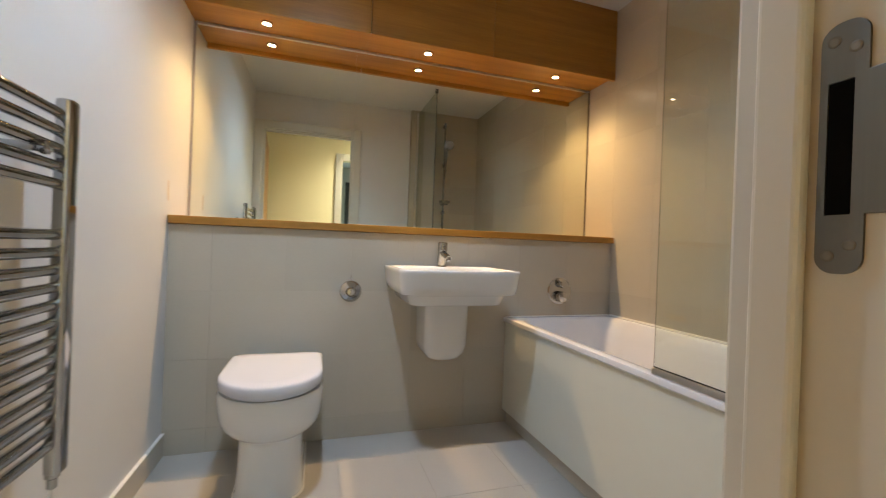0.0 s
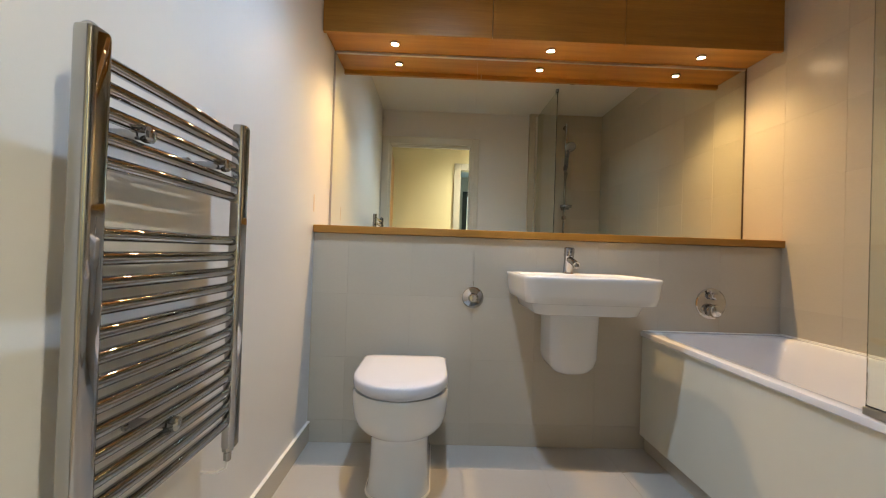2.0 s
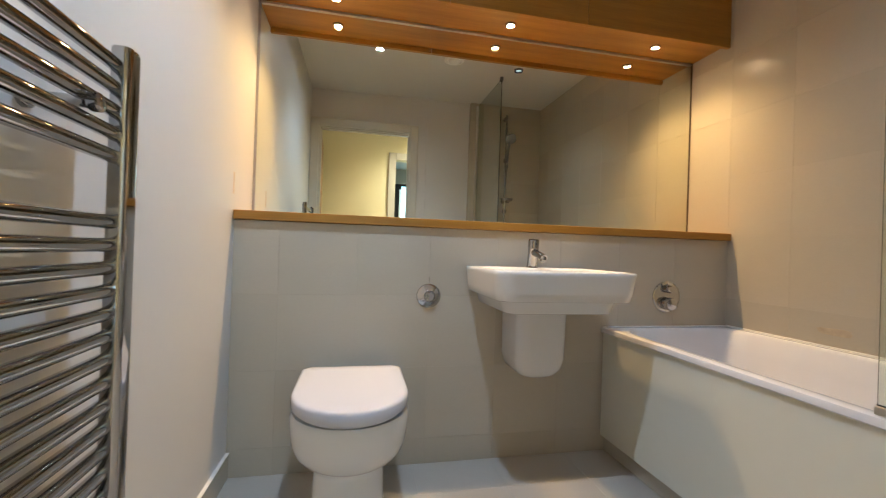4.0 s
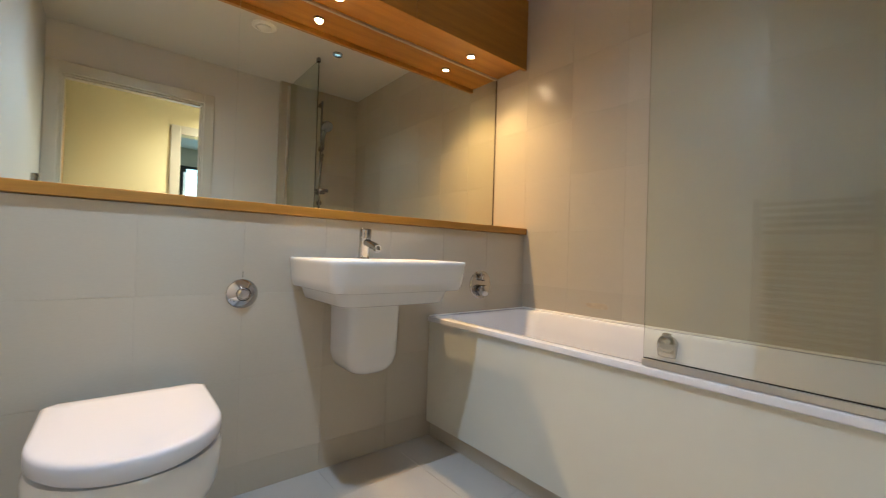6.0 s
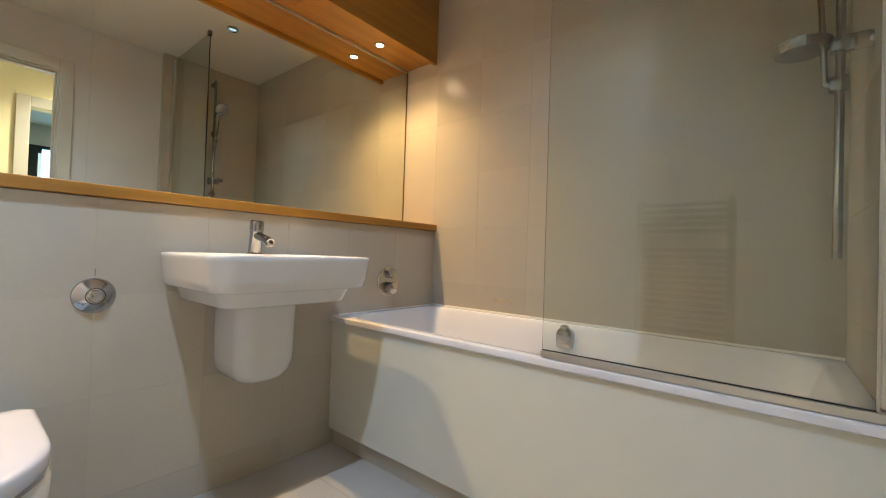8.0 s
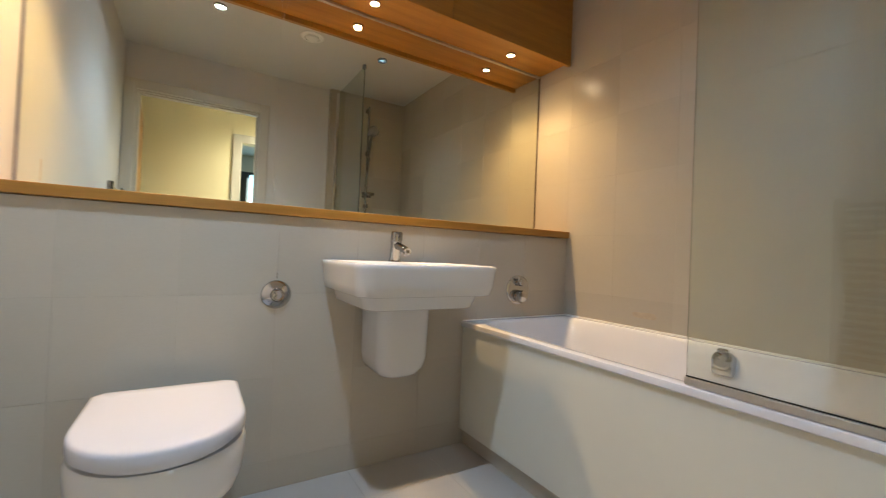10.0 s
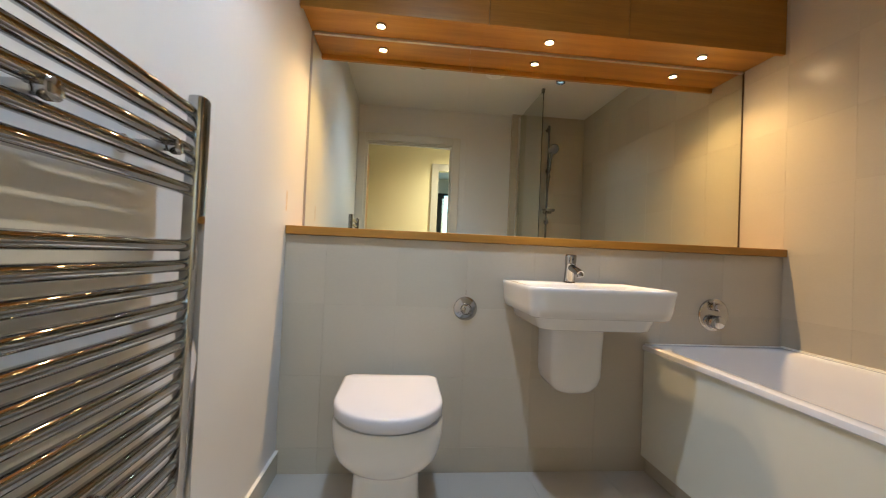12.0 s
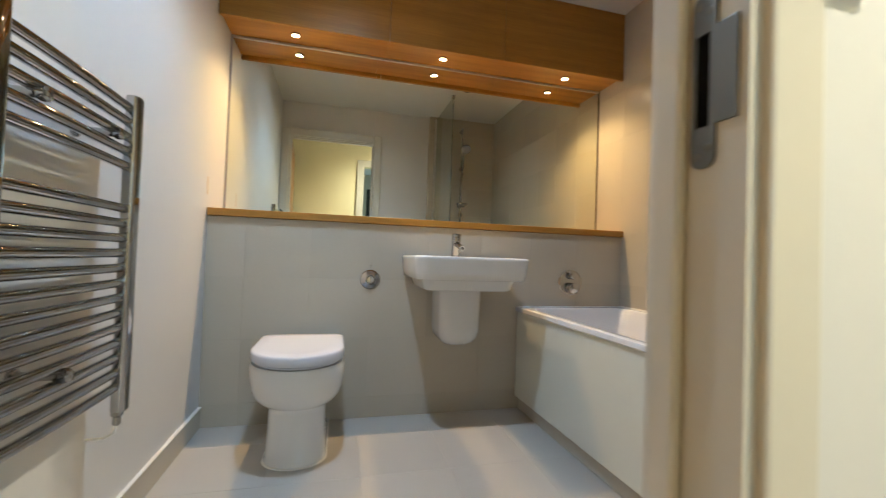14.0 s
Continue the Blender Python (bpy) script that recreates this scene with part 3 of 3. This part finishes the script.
valve = thing("shower_valve", "round chrome thermostatic shower valve on the tiles", "shower valve")
part("plate", lathe([(0.072, 0), (0.072, 0.004), (0.068, 0.007), (0.001, 0.008)], pose(1.304, YB, 0.690, 90, 0, 0), 44), FITTING_CHROME, valve, smooth=30)
part("upper_knob", join(lathe([(0.015, 0.006), (0.015, 0.014), (0.018, 0.017), (0.018, 0.030), (0.014, 0.036), (0.001, 0.038)], pose(1.304, YB, 0.727, 90, 0, 0), 28), tube([(1.290, YB - 0.024, 0.736), (1.286, YB - 0.026, 0.754)], 0.0045, 10)), FITTING_CHROME, valve, smooth=35)
part("lower_knob", lathe([(0.022, 0.006), (0.022, 0.014), (0.029, 0.018), (0.030, 0.034), (0.027, 0.043), (0.018, 0.049), (0.001, 0.051)], pose(1.304, YB, 0.660, 90, 0, 0), 32), FITTING_CHROME, valve, smooth=35)

# ---- the glass screen ----
SX, SY0, SY1, SZ0, SZ1 = 0.986, YEND + 0.022, 1.120, 0.574, 2.272
screen = thing("shower_screen", "clear frameless glass screen standing on the bath rim", "shower screen")
part("pane", box_bm(SX - 0.003, SX + 0.003, SY0, SY1, SZ0, SZ1, 0.0008, 1), GLASS, screen, "clear toughened glass pane")
part("bottom_rail", box_bm(SX - 0.009, SX + 0.009, SY0 - 0.018, SY1 + 0.002, TZ + 0.002, SZ0 - 0.001, 0.002), ALUMINIUM, screen, "satin metal bottom seal rail")
part("seal", box_bm(SX - 0.0035, SX + 0.0035, SY0, SY1, SZ0 - 0.001, SZ0 + 0.0015), RUBBER, screen)
part("wall_profile", join(box_bm(SX - 0.014, SX + 0.014, YEND - 0.001, SY0 - 0.002, TZ + 0.03, SZ1, 0.003), box_bm(SX - 0.004, SX + 0.004, SY0 - 0.002, SY0 + 0.002, SZ0, SZ1)), ALUMINIUM, screen, "satin metal wall profile")
part("top_clip", box_bm(SX - 0.012, SX + 0.012, SY1 - 0.026, SY1 + 0.002, SZ1 - 0.014, SZ1 + 0.018, 0.003), DARK_CHROME, screen)

# ---- the hand shower on its rail ----
shower = thing("shower_rail", "chrome hand shower on a riser rail", "shower")
RX, RY = 1.265, YEND + 0.055
part("rail", tube([(RX, RY, 0.850), (RX, RY, 2.20)], 0.0095, 16), CHROME, shower, smooth=50)
for rz in (1.366, 2.17):
    part("bracket", join(box_bm(RX - 0.013, RX + 0.013, YEND, RY, rz - 0.019, rz + 0.019, 0.005), lathe([(0.017, 0), (0.017, 0.006), (0.014, 0.009)], pose(RX, YEND, rz, -90, 0, 0), 20)), CHROME, shower, smooth=50)
part("slider", join(box_bm(RX - 0.018, RX + 0.018, RY - 0.018, RY + 0.020, 1.740, 1.780, 0.005), tube([(RX, RY + 0.018, 1.760), (RX, RY + 0.045, 1.764)], 0.014, 16)), DARK_CHROME, shower, smooth=40)
part("hand_grip", tube([(RX, RY + 0.050, 1.690), (RX, RY + 0.046, 1.765), (RX, RY + 0.060, 1.86), (RX + 0.008, RY + 0.080, 1.925)], 0.0125, 16), CHROME, shower, smooth=50)
part("shower_head", lathe([(0.018, 0.022), (0.044, 0.014), (0.053, 0.006), (0.053, -0.006), (0.048, -0.011), (0.001, -0.012)], pose(RX + 0.014, RY + 0.092, 1.950, 48, 0, 0), 36), DARK_CHROME, shower, "round chrome spray head", smooth=40)
part("hose", tube([(RX - 0.012 * math.sin(u / 20 * math.pi), RY + 0.048 - 0.022 * u / 20, 1.690 - 0.42 * u / 20) for u in range(21)], 0.0065, 10), CHROME, shower, "ribbed chrome shower hose", smooth=60)
part("outlet_elbow", join(box_bm(RX - 0.018, RX + 0.018, RY - 0.016, RY + 0.020, 1.252, 1.288, 0.006), tube([(RX, RY + 0.026, 1.274), (RX, RY + 0.005, 1.270)], 0.009, 14)), DARK_CHROME, shower, smooth=40)
dish = part("soap_dish", lathe([(0.030, -0.010), (0.052, -0.006), (0.056, 0.004), (0.058, 0.016), (0.054, 0.017), (0.051, 0.004), (0.001, 0.000)], pose(RX - 0.004, RY + 0.070, 1.368), 40), DARK_CHROME, shower, "round chrome soap dish", smooth=40)
part("clamp", join(box_bm(RX - 0.017, RX + 0.017, RY - 0.018, RY + 0.018, 1.348, 1.384, 0.005), lathe([(0.012, 0), (0.012, 0.030), (0.010, 0.033)], pose(RX + 0.016, RY, 1.364, 0, 90, 0), 18)), DARK_CHROME, dish, smooth=40)

# ---- the towel radiator ----
RADX = -0.490
rad = thing("towel_radiator", "chrome ladder towel radiator on the white wall", "radiator")


def post(y):
    """A D-shaped upright with a capped top."""
    rings = []
    for z, k in ((0.402, 0.9), (0.405, 1.0), (1.173, 1.0), (1.179, 0.95), (1.181, 0.82)):
        ring = []
        for i in range(32):
            a = 2 * math.pi * i / 32
            c, w = math.cos(a), math.sin(a)
            ring.append((RADX + 0.005 + 0.0155 * k * math.copysign(abs(w) ** 0.55, w), y + 0.0205 * k * math.copysign(abs(c) ** 0.55, c), z))
        rings.append(ring)
    return loft(rings)


YP0, YP1 = 0.790, 1.222
for y in (YP0, YP1):
    part("upright", post(y), CHROME, rad, smooth=40)
bar_heights = [1.148 - 0.0362 * i for i in range(5)] + [0.899 - 0.0362 * i for i in range(13)]
bar = None
for z in bar_heights:
    pts = [(RADX - 0.001 + 0.005 * math.sin(math.pi * i / 10), YP0 + (YP1 - YP0) * i / 10, 0) for i in range(11)]
    if bar is None:
        bar = finish("bar", tube(pts, 0.0112, 24), CHROME, 50)
    b = new("bar", bar)
    b.parent, b.location = rad, (0, 0, z)
for y, z in ((0.886, 1.062), (1.129, 1.064), (0.985, 0.555)):
    br = part("wall_bracket", join(tube([(XL, y, z), (RADX + 0.004, y, z)], 0.009, 16), lathe([(0.016, 0), (0.016, 0.006), (0.012, 0.009)], pose(XL, y, z, 0, 90, 0), 20)), CHROME, rad, smooth=50)
    part("clamp", lathe([(0.012, 0), (0.0135, 0.003), (0.0135, 0.012), (0.010, 0.015), (0.001, 0.016)], pose(RADX + 0.010, y, z, 0, 90, 0), 22), CHROME, br, smooth=40)
el = part("heating_element", lathe([(0.013, 0), (0.013, -0.012), (0.009, -0.016), (0.009, -0.034), (0.005, -0.038)], pose(RADX, YP1, 0.403), 20), DARK_CHROME, rad, "chrome heating element cap", smooth=40)
part("cable", tube([(RADX, YP1, 0.368), (RADX - 0.006, YP1 + 0.006, 0.345), (RADX - 0.03, YP1 + 0.012, 0.330), (XL, YP1 + 0.013, 0.328)], 0.0035, 10), PLASTIC, rad, "short white cable", smooth=60)
part("air_vent", lathe([(0.010, 0), (0.010, 0.006), (0.006, 0.010)], pose(RADX, YP0, 1.180), 16), CHROME, rad, smooth=40)

# ---- stains ----


def stain_patch(y0, y1, z0, z1):
    bm = bmesh.new()
    k = 28
    vs = []
    for i in range(k):
        a = 2 * math.pi * i / k
        w = 1 + 0.22 * noise.noise((math.cos(a) * 2, math.sin(a) * 2, y0 * 7))
        vs.append((XR - 0.0012, (y0 + y1) / 2 + (y1 - y0) / 2 * w * math.copysign(abs(math.cos(a)) ** 0.5, math.cos(a)), (z0 + z1) / 2 + (z1 - z0) / 2 * w * math.copysign(abs(math.sin(a)) ** 0.6, math.sin(a))))
    f = bm.faces.new([bm.verts.new(p) for p in vs])
    out = bmesh.ops.extrude_face_region(bm, geom=[f])
    bmesh.ops.translate(bm, vec=(0.001, 0, 0), verts=[g for g in out["geom"] if isinstance(g, bmesh.types.BMVert)])
    return bm


SMEAR = material("faint_wall_smear", (0.60, 0.50, 0.40), 0.6, vary=0.2, grain=60, stain=0.2, stain_scale=20)
structure("stain", stain_patch(1.585, 1.70, 0.602, 0.628), STAIN, "brown sealant stain on the tiles over the bath", "stain")

smear = box_bm(XL - 0.0005, XL + 0.0007, 2.075, 2.092, 1.055, 1.135, 0.0004, 1)
for v in smear.verts:
    v.co.y += 0.006 * noise.noise((v.co.z * 30, 0.0, 4.0))
structure("stain", smear, SMEAR, "faint brown smear on the white wall over the ledge", "stain")

streak = box_bm(0.1826, 0.1846, YB - 0.0006, YB + 0.0005, 0.738, 0.760, 0.0002, 1)
structure("stain", streak, material("dark_joint_stain", (0.16, 0.14, 0.11), 0.6, vary=0.2, grain=90), "short dark stain on the tile joint over the flush button", "stain")

# ---- tiles ----
TILE = 0.2905
GAP = 0.0007
shapes = {}


def tile_mesh(w, h, t, mat):
    """A thin slab, face up, its rim eased."""
    key = (round(w, 4), round(h, 4), t, mat.name)
    if key not in shapes:
        e = 0.0004
        rings = [[(0, 0, -t), (w, 0, -t), (w, h, -t), (0, h, -t)], [(0, 0, -e), (w, 0, -e), (w, h, -e), (0, h, -e)], [(e, e, 0), (w - e, e, 0), (w - e, h - e, 0), (e, h - e, 0)]]
        shapes[key] = finish("tile", loft(rings), mat)
    return shapes[key]


def tile_field(parent, m, u0, u1, v0, v1, us, vs, mat, t=0.0076, su=TILE, sv=TILE, skip=None):
    """Tiles over u0..u1, v0..v1 of the plane of m, with joints through us and vs."""
    i0, i1 = math.floor((u0 - us) / su), math.ceil((u1 - us) / su)
    j0, j1 = math.floor((v0 - vs) / sv), math.ceil((v1 - vs) / sv)
    for i in range(i0, i1):
        for j in range(j0, j1):
            a, b = max(us + i * su, u0) + GAP / 2, min(us + (i + 1) * su, u1) - GAP / 2
            c, d = max(vs + j * sv, v0) + GAP / 2, min(vs + (j + 1) * sv, v1) - GAP / 2
            if b - a < 0.004 or d - c < 0.004 or (skip and skip(a, b, c, d)):
                continue
            ob = new("tile", tile_mesh(b - a, d - c, t, mat))
            ob.parent = parent
            ob.matrix_basis = m @ pose(a, c, 0.0)


def plane(o, u, v):
    w = Vector(u).cross(Vector(v))
    return Matrix((( u[0], v[0], w[0], o[0]), (u[1], v[1], w[1], o[1]), (u[2], v[2], w[2], o[2]), (0, 0, 0, 1)))


JZ = 0.685
tile_field(half_wall, plane((0, YB, 0), (1, 0, 0), (0, 0, 1)), XL, XR, 0.0, LEDGE - 0.036, 0.1836, JZ, WALL_TILE)
tile_field(wall_right, plane((XR, 0, 0), (0, -1, 0), (0, 0, 1)), -YM, -YEND, TZ - 0.05, CEILING_Z, -YB, JZ, WALL_TILE, skip=lambda a, b, c, d: a < -YB - 0.01 and d < LEDGE)
tile_field(wall_end, plane((0, YEND, 0), (-1, 0, 0), (0, 0, 1)), -XR, -WE, 0.0, CEILING_Z, -XR, JZ, WALL_TILE)
tile_field(floor, plane((0, 0, 0), (1, 0, 0), (0, 1, 0)), XL, 1.0, YD - 0.12, YB, 0.470, 1.893, FLOOR_TILE, 0.0056, 0.336, 0.336)
